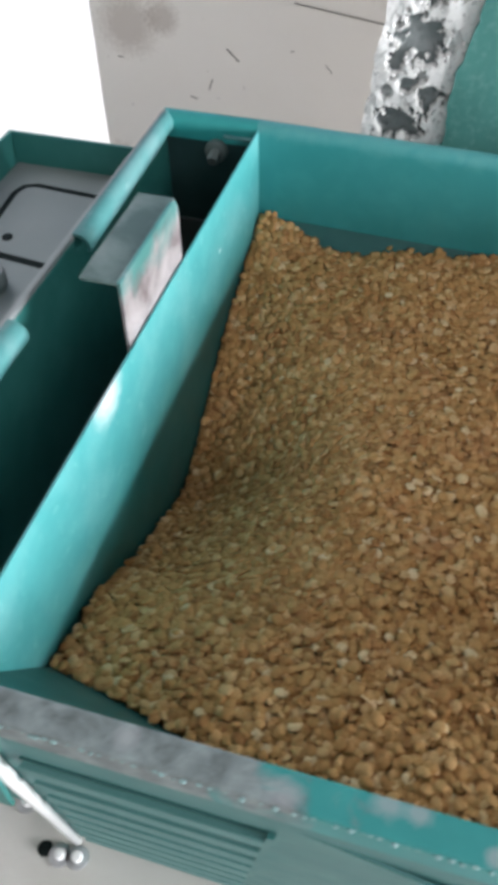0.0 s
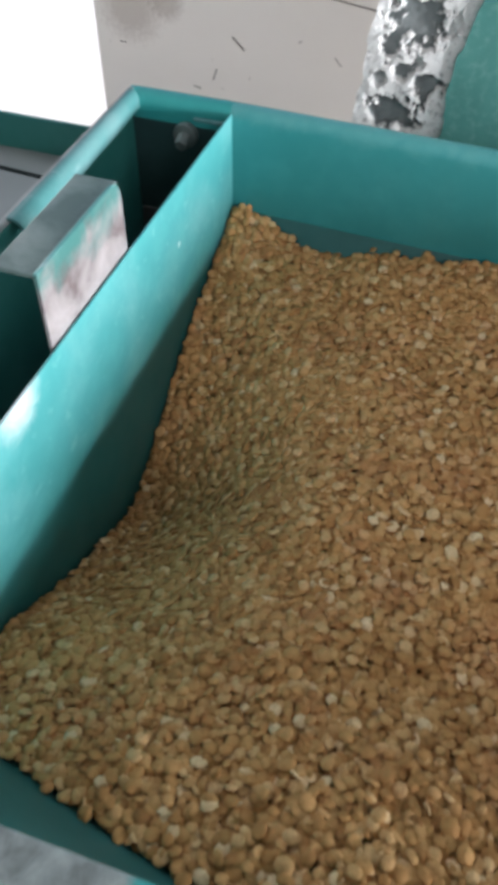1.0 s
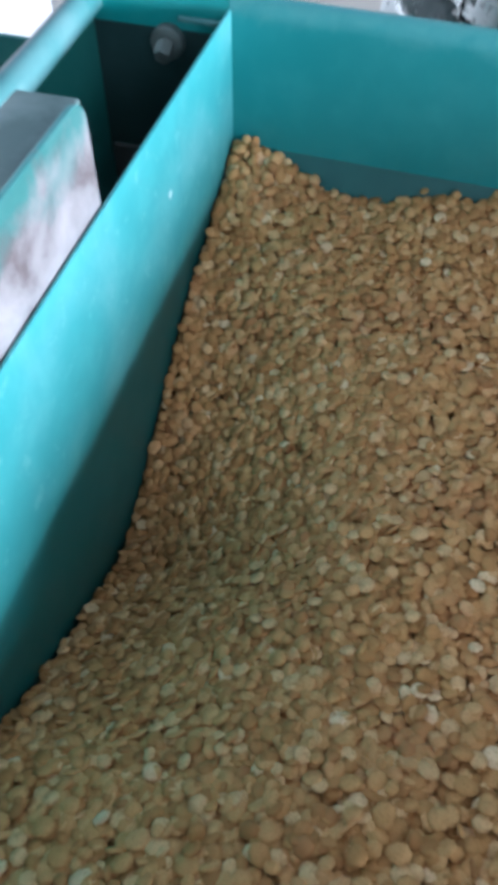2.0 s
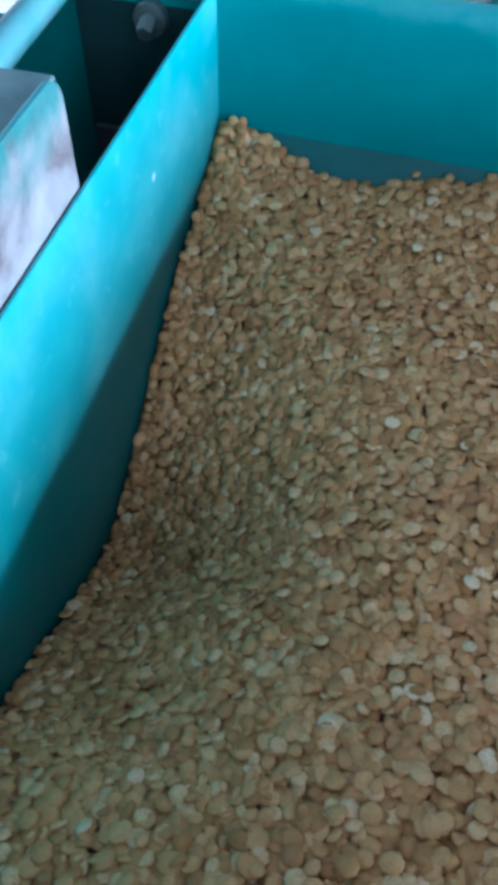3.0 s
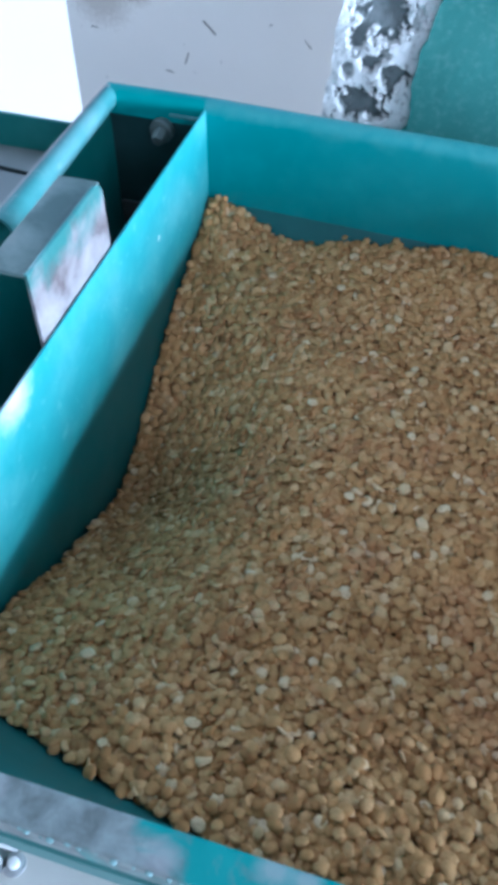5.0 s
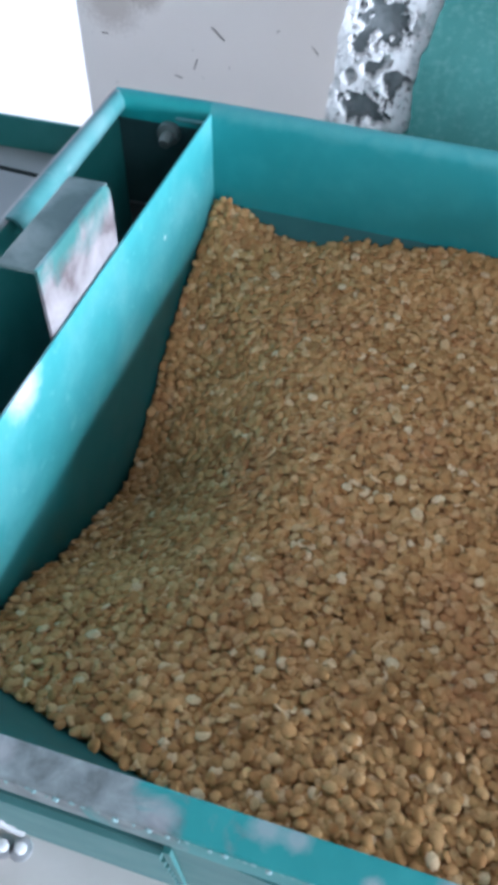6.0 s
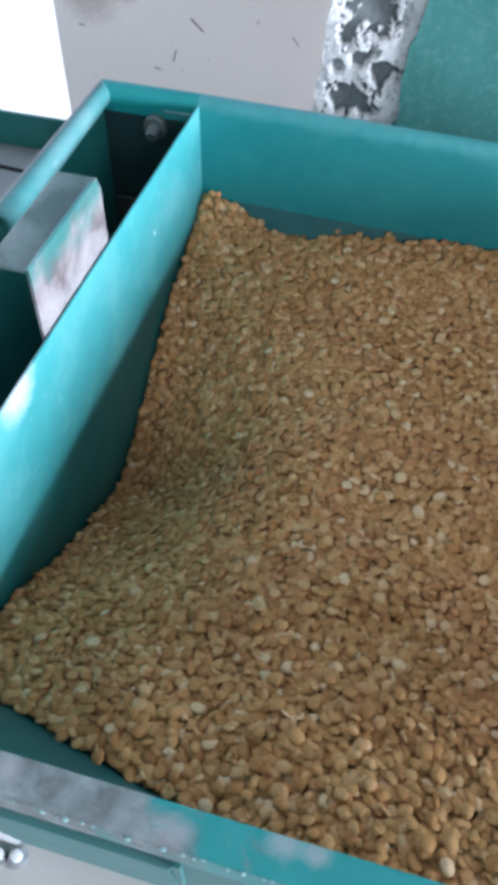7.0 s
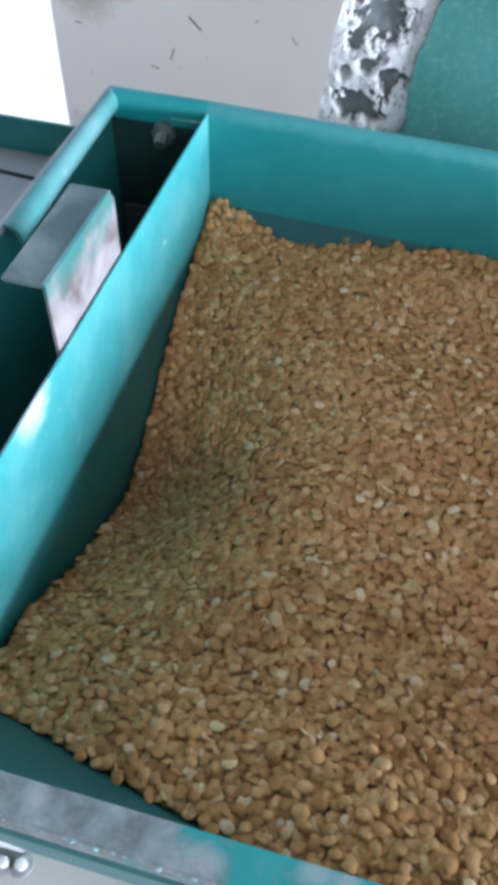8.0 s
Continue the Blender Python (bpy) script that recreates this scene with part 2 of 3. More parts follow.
# broken plaster: white lime, grey stone in the hollows where it has fallen away
broken, kt, kb = material("broken_plaster", 0.9)
kx = kt.nodes.new("ShaderNodeSeparateXYZ")
kt.links.new(coords(kt), kx.inputs[0])
sunk = kt.nodes.new("ShaderNodeMath")
sunk.operation = "MULTIPLY_ADD"
kt.links.new(noise_tex(kt, 160, 5, 0.65), sunk.inputs[0])
sunk.inputs[1].default_value = 0.004
kt.links.new(kx.outputs["Y"], sunk.inputs[2])
bared = kt.nodes.new("ShaderNodeMapRange")
kt.links.new(sunk.outputs[0], bared.inputs[0])
bared.inputs[1].default_value, bared.inputs[2].default_value = 0.1680, 0.1702
fleck = ramp(kt, noise_tex(kt, 150, 4, 0.6, 0.3), [(0.36, (0.75, 0.75, 0.75)), (0.43, (0, 0, 0))])
stone = mix(kt, noise_tex(kt, 70, 5, 0.65), (0.13, 0.15, 0.155), (0.33, 0.35, 0.35))
lime = mix(kt, noise_tex(kt, 40, 5), (0.62, 0.62, 0.61), (0.86, 0.86, 0.85))
kc = mix(kt, bared.outputs[0], mix(kt, fleck, lime, (0.33, 0.33, 0.33)), stone)
kt.links.new(kc, kb.inputs["Base Color"])
bump(kt, kb, noise_tex(kt, 240, 6), 0.25, 0.002)

green_wall, vt, vb = material("green_wall_paint", 0.6)
vc = mix(vt, noise_tex(vt, 12, 6), (0.035, 0.17, 0.155), (0.07, 0.24, 0.215))
vc = mix(vt, ramp(vt, noise_tex(vt, 170, 5), [(0.50, (0, 0, 0)), (0.75, (0.4, 0.4, 0.4))]), vc, (0.19, 0.36, 0.33))
vt.links.new(vc, vb.inputs["Base Color"])
bump(vt, vb, noise_tex(vt, 90, 5), 0.3, 0.002)


def plain(name, a, b2, scale, rough, gloss=0.5):
    m, t, b = material(name, rough)
    b.inputs["Specular IOR Level"].default_value = gloss
    t.links.new(mix(t, noise_tex(t, scale, 6), a, b2), b.inputs["Base Color"])
    bump(t, b, noise_tex(t, scale * 8, 5), 0.3, 0.002)
    return m


concrete = plain("concrete_floor", (0.26, 0.25, 0.24), (0.38, 0.37, 0.35), 2.5, 0.8)
yard_mat = plain("pale_yard", (0.70, 0.70, 0.68), (0.80, 0.80, 0.78), 0.8, 0.9)
# unseen room surfaces, kept dark to hold down bounced light
room_mat = plain("dark_limewash", (0.22, 0.215, 0.21), (0.29, 0.28, 0.27), 1.5, 0.9)
tray_mat = plain("grey_plastic_lid", (0.18, 0.215, 0.215), (0.28, 0.31, 0.31), 9.0, 0.6, 0.3)
groove_mat = plain("dark_groove", (0.010, 0.016, 0.016), (0.02, 0.028, 0.028), 30.0, 0.8, 0.05)
# panel enamel darkened for the shade between the slats
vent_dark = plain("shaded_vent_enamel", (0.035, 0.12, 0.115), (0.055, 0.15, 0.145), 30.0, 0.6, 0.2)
gouge_mat = plain("bared_render", (0.12, 0.11, 0.10), (0.20, 0.18, 0.16), 60.0, 0.9)
plate_dark_grey = plain("plate_dark_grey", (0.030, 0.034, 0.034), (0.055, 0.055, 0.052), 30.0, 0.7, 0.2)
rubber = plain("grey_knob_plastic", (0.20, 0.20, 0.20), (0.28, 0.28, 0.28), 30.0, 0.5)
pale_board = plain("pale_shelf_paint", (0.50, 0.49, 0.45), (0.64, 0.63, 0.60), 14.0, 0.5)
# white for the panel edge's highlight and the bolt heads
bright_white = plain("bright_white_gloss", (0.78, 0.80, 0.80), (0.86, 0.88, 0.88), 20.0, 0.2)

# ---- mesh helpers ----


def bm_box(x0, x1, y0, y1, z0, z1, bevel=0.0, segments=2):
    bm = bmesh.new()
    bmesh.ops.create_cube(bm, size=1)
    bmesh.ops.scale(bm, vec=(x1 - x0, y1 - y0, z1 - z0), verts=bm.verts)
    bmesh.ops.translate(bm, vec=((x0 + x1) / 2, (y0 + y1) / 2, (z0 + z1) / 2), verts=bm.verts)
    if bevel:
        bmesh.ops.bevel(bm, geom=bm.edges[:], offset=bevel, segments=segments, affect="EDGES", profile=0.5)
    return bm


def bm_extrude(outline, axis, a, b, bevel=0.0):
    """A prism: a closed outline of (u, v) pairs, drawn out along x (u, v = y, z), y (x, z) or z (x, y)."""
    spot = {"x": lambda u, v, w: (w, u, v), "y": lambda u, v, w: (u, w, v), "z": lambda u, v, w: (u, v, w)}[axis]
    bm = bmesh.new()
    low = [bm.verts.new(spot(u, v, a)) for u, v in outline]
    high = [bm.verts.new(spot(u, v, b)) for u, v in outline]
    bm.faces.new(low)
    bm.faces.new(high[::-1])
    for i in range(len(low)):
        j = (i + 1) % len(low)
        bm.faces.new((low[j], low[i], high[i], high[j]))
    bmesh.ops.recalc_face_normals(bm, faces=bm.faces)
    if bevel:
        bmesh.ops.bevel(bm, geom=bm.edges[:], offset=bevel, segments=2, affect="EDGES", profile=0.5)
    return bm


def sheet(points, thick):
    """The outline of a bent sheet: a line of (u, v) pairs given its thickness."""
    left, right = [], []
    for i, p in enumerate(points):
        p = Vector(p)
        before = Vector(points[max(i - 1, 0)])
        after = Vector(points[min(i + 1, len(points) - 1)])
        d = (after - before).normalized()
        n = Vector((-d.y, d.x)) * thick / 2
        left.append(tuple(p + n))
        right.append(tuple(p - n))
    return left + right[::-1]


def bm_rod(a, b, radius, sides=16, bevel=0.0):
    a, b = Vector(a), Vector(b)
    bm = bmesh.new()
    bmesh.ops.create_cone(bm, cap_ends=True, segments=sides, radius1=radius, radius2=radius, depth=(b - a).length)
    if bevel:
        rim = [e for e in bm.edges if abs(e.verts[0].co.z - e.verts[1].co.z) < 1e-6]
        bmesh.ops.bevel(bm, geom=rim, offset=bevel, segments=2, affect="EDGES", profile=0.5)
    bm.transform(Matrix.Translation((a + b) / 2) @ (b - a).to_track_quat("Z", "Y").to_matrix().to_4x4())
    return bm


def part(name, bm, mat, parent=None, label="", smooth=False):
    me = bpy.data.meshes.new(name)
    bm.to_mesh(me)
    bm.free()
    me.materials.append(mat)
    if smooth:
        me.shade_smooth()
        me.set_sharp_from_angle(angle=radians(28))
    ob = new(name, me)
    ob.parent = parent
    return tagged(ob, label)


def thing(name, label, category, group="", place=(0, 0, 0)):
    ob = new(name)
    ob.location = place
    ob.empty_display_size = 0.05
    return tagged(ob, label, category, group)


def setting(name, bm, mat, label=""):
    return tagged(part(name, bm, mat), label, "", "", "structure")


# ---- the room ----
setting("floor", bm_box(-1.65, 3.5, -3.4, 0.36, -0.018, 0.0), concrete, "worn grey concrete floor")
setting("ground", bm_box(-80, 80, -80, 80, -0.14, -0.02), yard_mat, "pale sunlit yard ground round the building")
setting("wall_west", bm_box(-1.85, -1.65, -3.6, 0.36, 0, 3.0), room_mat)
setting("wall_north_west", bm_box(-1.65, -1.45, 0.16, 0.36, 0, 3.0), room_mat)
setting("wall_north_lintel", bm_box(-1.45, 0.10, 0.16, 0.36, 2.1, 3.0), room_mat)
setting("ceiling", bm_box(-1.85, 3.7, -3.6, 0.36, 3.0, 3.12), room_mat)
# south wall with a high window opening, unseen, added for the fill light
setting("wall_south_low", bm_box(-1.65, 3.5, -3.6, -3.4, 0, 2.08), room_mat)
setting("wall_south_high", bm_box(-1.65, 3.5, -3.6, -3.4, 2.92, 3.0), room_mat)
setting("wall_south_west", bm_box(-1.65, 1.10, -3.6, -3.4, 2.08, 2.92), room_mat)
setting("wall_south_east", bm_box(3.30, 3.5, -3.6, -3.4, 2.08, 2.92), room_mat)
# east wall with its window opening
setting("wall_east_low", bm_box(3.5, 3.7, -3.6, 0.36, 0, 0.8), room_mat)
setting("wall_east_high", bm_box(3.5, 3.7, -3.6, 0.36, 1.5, 3.0), room_mat)
setting("wall_east_south", bm_box(3.5, 3.7, -3.6, -1.5, 0.8, 1.5), room_mat)
setting("wall_east_north", bm_box(3.5, 3.7, 0.3, 0.36, 0.8, 1.5), room_mat)


def rough_panel(x0, x1, z0, z1, y, step, depth, scale, left=None, right=None, thick=0.02, relief=None):
    """An upright slab of plaster facing south, with a rough face and torn edges."""
    nx, nz = max(2, int((x1 - x0) / step)), max(2, int((z1 - z0) / step))
    bm = bmesh.new()
    grid = []
    for k in range(nz + 1):
        z = z0 + (z1 - z0) * k / nz
        a = x0 if left is None else left(z)
        b = x1 if right is None else right(z)
        row = []
        for i in range(nx + 1):
            x = a + (b - a) * i / nx
            d = depth * noise.fractal(Vector((x * scale, 7.3, z * scale)), 0.8, 2.0, 5)
            d += relief(x, z) if relief else 0.0
            row.append(bm.verts.new((x, y + d, z)))
        grid.append(row)
    for k in range(nz):
        for i in range(nx):
            bm.faces.new((grid[k][i], grid[k][i + 1], grid[k + 1][i + 1], grid[k + 1][i]))
    edge = [e for e in bm.edges if e.is_boundary]
    made = bmesh.ops.extrude_edge_only(bm, edges=edge)["geom"]
    for v in made:
        if isinstance(v, bmesh.types.BMVert):
            v.co.y = y + thick
    bmesh.ops.recalc_face_normals(bm, faces=bm.faces)
    return bm


def tear(base, size, seed):
    return lambda z: base(z) + size * noise.fractal(Vector((seed, 0.0, z * 26)), 0.9, 2.0, 5)


# the broken end of the near wall: heights and where the lime and the paint begin
left_tear = tear(lambda z: float(np.interp(z, (0.3, 0.77, 0.85, 0.90, 1.5), (0.066, 0.071, 0.079, 0.087, 0.14))), 0.005, 3.1)
right_tear = tear(lambda z: float(np.interp(z, (0.3, 0.748, 0.764, 0.782, 0.83, 0.86, 0.91, 1.5), (0.11, 0.140, 0.152, 0.167, 0.165, 0.168, 0.178, 0.25))), 0.007, 9.4)
HOLLOWS = [
    (0.141, 0.825, 0.015, 0.014, 0.012), (0.112, 0.795, 0.027, 0.017, 0.012), (0.124, 0.884, 0.027, 0.024, 0.009),
    (0.102, 0.857, 0.009, 0.015, 0.009), (0.117, 0.836, 0.010, 0.009, 0.009), (0.158, 0.880, 0.008, 0.012, 0.006),
    (0.130, 0.935, 0.024, 0.020, 0.010), (0.096, 0.826, 0.007, 0.008, 0.007), (0.132, 0.846, 0.007, 0.006, 0.007),
]


def hollow_depth(x, z):
    """How far the lime has fallen away at a place of the broken strip."""
    ragged = 0.7 * noise.fractal(Vector((x * 90, 2.0, z * 90)), 0.6, 2.1, 5)
    deep = 0.0
    for cx, cz, rx, rz, depth in HOLLOWS:
        r = math.hypot((x - cx) / rx, (z - cz) / rz) + ragged
        q = min(1.0, max(0.0, (1.1 - r) / 0.35))
        deep = max(deep, depth * q * q * (3 - 2 * q))
    return deep


setting("wall_north", bm_box(0.10, 3.5, 0.18, 0.36, 0, 3.0), room_mat, "masonry wall behind the machine")
setting("broken_plaster_strip", rough_panel(0.07, 0.21, 0.55, 1.2, 0.1605, 0.0020, 0.0020, 36, left=left_tear, right=lambda z: right_tear(z) + 0.012, thick=0.0185, relief=hollow_depth), broken, "chipped broken wall end, white lime round dark hollows")
setting("painted_wall_face", rough_panel(0.16, 1.6, 0.3, 1.5, 0.1555, 0.008, 0.0010, 12, left=right_tear, thick=0.0235), green_wall, "green painted wall face with a ragged torn edge")
setting("yard_wall", bm_box(-0.660, 2.6, 1.012, 1.20, -0.02, 1.15), room_mat, "low plastered wall across the yard")
# unseen pale slab, added to throw sunlight onto the yard wall's plaster
setting("wall_north_bounce", bm_box(0.10, 3.5, 0.361, 0.372, 0, 3.0), plaster, "unseen pale outer face, added to bounce sunlight")
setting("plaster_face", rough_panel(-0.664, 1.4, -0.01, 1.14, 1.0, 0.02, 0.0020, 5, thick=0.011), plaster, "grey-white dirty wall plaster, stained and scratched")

plaster_face = bpy.data.objects["plaster_face"]


def gouge(x, z, length, width, angle):
    bm = bm_box(-length / 2, length / 2, -0.0004, 0.0004, -width / 2, width / 2, 0.0003)
    for v in bm.verts:
        v.co.z += width * 0.8 * math.sin(v.co.x / length * 4)
        v.co.z *= 1.0 - 1.2 * abs(v.co.x / length)
    bm.transform(pose(x, 0.9985, z, 0, angle, 0))
    part("gouge", bm, gouge_mat, plaster_face, "dark scratch in the plaster")


for row in ((-0.342, 0.479, 0.036, 0.008, 50), (-0.395, 0.409, 0.025, 0.006, -62), (-0.436, 0.376, 0.017, 0.006, 30), (-0.604, 0.449, 0.014, 0.006, 20), (-0.131, 0.472, 0.022, 0.004, 55), (-0.10, 0.582, 0.22, 0.006, 8)):
    gouge(*row)

setting("plinth", bm_box(-0.75, 1.1, -0.80, 0.14, 0.0, 0.24, 0.01), pale_board, "pale painted concrete plinth under the machine")

# ---- the hopper machine ----
TOP = 0.85
FRONT = -0.571
SKEW = 0.036
machine = thing("hopper_machine", "green enamelled sheet-steel hopper machine holding grain, worn front rim", "machine")


def panel_y(z):
    """The outer face of the front panel, which slopes in under the hopper."""
    return -0.587 + 0.163 * (TOP - z)


def follow_front(bm):
    for v in bm.verts:
        if v.co.y < -0.5:
            v.co.y = min(panel_y(v.co.z) + 0.005, -0.3)
    return bm


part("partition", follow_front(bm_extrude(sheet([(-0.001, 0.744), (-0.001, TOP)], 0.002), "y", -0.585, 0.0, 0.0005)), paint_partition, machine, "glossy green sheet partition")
part("lower_panel", follow_front(bm_extrude(sheet([(-0.0055, 0.55), (-0.0025, 0.75)], 0.002), "y", -0.585, 0.0, 0.0004)), paint_partition, machine, "lower sheet with the hopper's shade in its colour")
# back wall: rolled crest, upright face and a flared lower panel
crest = [(0.0015, 0.80), (0.0015, 0.838)] + [(0.0105 - 0.009 * math.cos(radians(a)), 0.8445 + 0.009 * math.sin(radians(a))) for a in range(0, 211, 15)]


def skewed(outline):
    bm = bm_extrude(sheet(outline, 0.003), "x", -0.002, 0.62)
    for v in bm.verts:
        v.co.y -= SKEW * v.co.x
    return bm


part("back_wall", skewed([(0.0015, 0.757)] + crest), paint_crest, machine, smooth=True)
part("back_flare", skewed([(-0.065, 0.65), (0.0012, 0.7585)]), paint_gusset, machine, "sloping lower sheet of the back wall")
part("slot_back_wall", bm_extrude(sheet([(0.0015, 0.50), (0.0015, 0.8325)], 0.003), "x", -0.0985, -0.0022), paint_slot_shade, machine, "sheet at the slot's end, coloured dark for shade")
part("slot_crest", bm_extrude(sheet([(0.0015, 0.8328)] + crest[1:], 0.003), "x", -0.0985, -0.0022), paint, machine, smooth=True)
part("left_wall", follow_front(bm_extrude(sheet([(-0.0955, 0.50), (-0.0955, 0.8505)], 0.003), "y", -0.585, 0.012, 0.0008)), paint_dull, machine)
part("edge_bar", bm_box(-0.0992, -0.0942, -0.585, 0.008, 0.8505, 0.8555, 0.001), worn_edge, machine, "rubbed grey top edge")
lip = [(-0.0945, 0.8555), (-0.0915, 0.8558)] + [(-0.0915 + 0.0095 * math.sin(radians(a)), 0.8463 + 0.0095 * math.cos(radians(a))) for a in range(10, 101, 10)] + [(-0.0823, 0.842)]


def rolled_lip(y0, y1):
    """The rolled lip of the slot, narrower towards the back corner."""
    bm = bm_extrude(sheet(lip, 0.003), "y", y0, y1)
    for v in bm.verts:
        v.co.x = -0.0955 + (v.co.x + 0.0955) * (0.6 + 0.4 * min(1, max(0, -v.co.y / 0.2)))
    return bm


part("lip", rolled_lip(-0.212, 0.001), paint_lip, machine, smooth=True)
part("lip", rolled_lip(-0.585, -0.322), paint_lip, machine, smooth=True)
part("front_wall", bm_box(0.0, 0.62, -0.5795, -0.5765, 0.802, 0.838), paint_dull, machine)
gusset = bmesh.new()
corners = [(0.0, -0.574, 0.8485), (0.325, -0.574, 0.735), (0.30, -0.490, 0.60), (0.0, -0.430, 0.60)]
upper = [gusset.verts.new(c) for c in corners]
lower = [gusset.verts.new((x, y - 0.002, z - 0.002)) for x, y, z in corners]
gusset.faces.new(upper)
gusset.faces.new(lower[::-1])
for k in range(4):
    gusset.faces.new((upper[k], lower[k], lower[(k + 1) % 4], upper[(k + 1) % 4]))
bmesh.ops.recalc_face_normals(gusset, faces=gusset.faces)
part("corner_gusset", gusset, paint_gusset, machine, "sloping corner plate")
part("slot_front_wall", bm_box(-0.099, 0.012, -0.5895, -0.5865, 0.715, TOP), paint_dull, machine)
part("right_wall", bm_box(0.62, 0.623, -0.53, 0.02, 0.5, TOP + 0.004), paint, machine)
part("front_rim", bm_box(-0.0, 0.623, -0.589, FRONT, 0.832, TOP + 0.002, 0.0015), paint_worn, machine, "flat bar rim with paint rubbed to bare steel")
bead = bmesh.new()
rnd = random.Random(5)
x = 0.004
while x < 0.62:
    r = rnd.uniform(0.0006, 0.0014)
    bmesh.ops.create_icosphere(bead, subdivisions=1, radius=r, matrix=Matrix.Translation((x, -0.5892 + rnd.uniform(-0.0006, 0.0006), 0.8500)) @ Matrix.Diagonal((1.5, 1, 0.9, 1)))
    x += rnd.uniform(0.003, 0.009)
part("weld_bead", bead, paint_bead, machine, "uneven weld bead under paint", True)


def slanted(z0, z1, x0, x1, lean0, lean1, out0, out1):
    """A flat piece lying on the front panel between two heights; its ends lean as they go down."""
    bm = bmesh.new()
    ring = []
    for z, off in ((z0, out0), (z0, out1), (z1, out1), (z1, out0)):
        d = TOP - z
        ring.append((bm.verts.new((x0 - lean0 * d, panel_y(z) - off, z)), bm.verts.new((x1 - lean1 * d, panel_y(z) - off, z))))
    for k in range(4):
        a, b = ring[k], ring[(k + 1) % 4]
        bm.faces.new((a[0], a[1], b[1], b[0]))
    bm.faces.new([r[0] for r in ring])
    bm.faces.new([r[1] for r in ring][::-1])
    bmesh.ops.recalc_face_normals(bm, faces=bm.faces)
    return bm


part("front_panel", slanted(0.25, 0.846, 0.013, 0.623, 0.1417, 0.0, -0.003, 0.0), paint_dusty, machine, "dusty green front panel sloping in under the hopper")
# flat dark sheet on the panel, standing for the recess's shade
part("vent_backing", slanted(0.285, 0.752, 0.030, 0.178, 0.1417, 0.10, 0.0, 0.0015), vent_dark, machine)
for i in range(8):
    z = 0.744 - i * 0.058
    slat = bmesh.new()
    spots = [(0.0, 0.001), (0.0, 0.0055), (0.010, 0.0075), (0.018, 0.0060), (0.024, 0.001)]
    ends = [[], []]
    for down, out in spots:
        zz = z - down
        d = TOP - zz
        ends[0].append(slat.verts.new((0.031 - 0.1417 * d, panel_y(zz) - out, zz)))
        ends[1].append(slat.verts.new((0.176 - 0.10 * d, panel_y(zz) - out, zz)))
    for k in range(5):
        n = (k + 1) % 5
        slat.faces.new((ends[0][k], ends[1][k], ends[1][n], ends[0][n]))
    slat.faces.new(ends[0][::-1])
    slat.faces.new(ends[1])
    bmesh.ops.recalc_face_normals(slat, faces=slat.faces)
    part("slat", slat, paint_slat, machine)
part("vent_end", slanted(0.285, 0.755, 0.1765, 0.181, 0.10, 0.10, 0.0005, 0.004), paint_dusty, machine)
# a white rod put in for the highlight along the panel's edge
part("edge_highlight", bm_rod((0.0125, -0.5925, 0.846), (-0.072, -0.4945, 0.25), 0.0050, 16, 0.001), bright_white, machine, "highlight on the panel's corner edge, built as a white rod", True)
part("hopper_floor", bm_box(-0.097, 0.623, -0.525, 0.02, 0.47, 0.50), paint_dull, machine)
for x in (-0.08, 0.60):
    for y in (-0.40, 0.0):
        part("leg", bm_box(x - 0.02, x + 0.02, y - 0.02, y + 0.02, 0.24, 0.47, 0.003), paint_dull, machine)
for x, y in ((-0.088, -0.512), (-0.068, -0.509), (-0.149, -0.470)):
    stud = part("anchor_bolt", bm_rod((x, y, 0.238), (x, y, 0.250), 0.0065, 18, 0.002), bright_white, machine, "shiny bolt head", True)
    part("washer", bm_rod((x, y, 0.238), (x, y, 0.2425), 0.013, 22, 0.0008), galvanised, stud, "", True)
part("anchor_hole", bm_rod((-0.107, -0.510, 0.2385), (-0.107, -0.510, 0.2406), 0.009, 18), groove_mat, machine, "dark empty anchor hole", True)
bolt = part("bolt", bm_rod((-0.042, 0.0, 0.826), (-0.042, -0.008, 0.826), 0.011, 20, 0.001), dark_steel, machine, "grey steel bolt", True)
part("nut", bm_rod((-0.042, -0.006, 0.826), (-0.042, -0.018, 0.822), 0.006, 6, 0.0008), dark_steel, bolt)

part("inner_plate", bm_box(-0.066, -0.004, -0.056, -0.052, 0.56, 0.78, 0.001), plate_dark_grey, machine, "dull brown-grey plate low in the slot")
part("flange", bm_box(-0.034, -0.0022, -0.0060, -0.0018, 0.8405, 0.8430, 0.0006), paint_lip, machine, "rubbed edge of a small flange")

bracket = thing("slide_bracket", "bent scuffed steel bracket with rubbed green paint", "bracket")
part("top_plate", bm_box(-0.033, -0.0036, -0.318, -0.211, 0.900, 0.903, 0.001), bracket_top_mat, bracket)
face = [(-0.318, 0.76), (-0.318, 0.9035)]
for k in range(7):
    a = radians(90 - 15 * k)
    face.append((-0.220 + 0.012 * math.cos(a), 0.8915 + 0.012 * math.sin(a)))
face.append((-0.208, 0.76))
part("face_plate", bm_extrude(face, "x", -0.0062, -0.0032, 0.0007), bracket_mat, bracket, "steel plate with dark smears")

# ---- the lidded tray beside it ----
tray = thing("side_tray", "green steel tray with a grooved grey lid beside the hopper", "tray")
part("back_side", bm_box(-0.285, -0.1005, 0.024, 0.028, 0.70, 0.80, 0.001), paint_dull, tray)
part("left_side", bm_box(-0.289, -0.285, -0.50, 0.028, 0.70, 0.80, 0.001), paint_dull, tray)
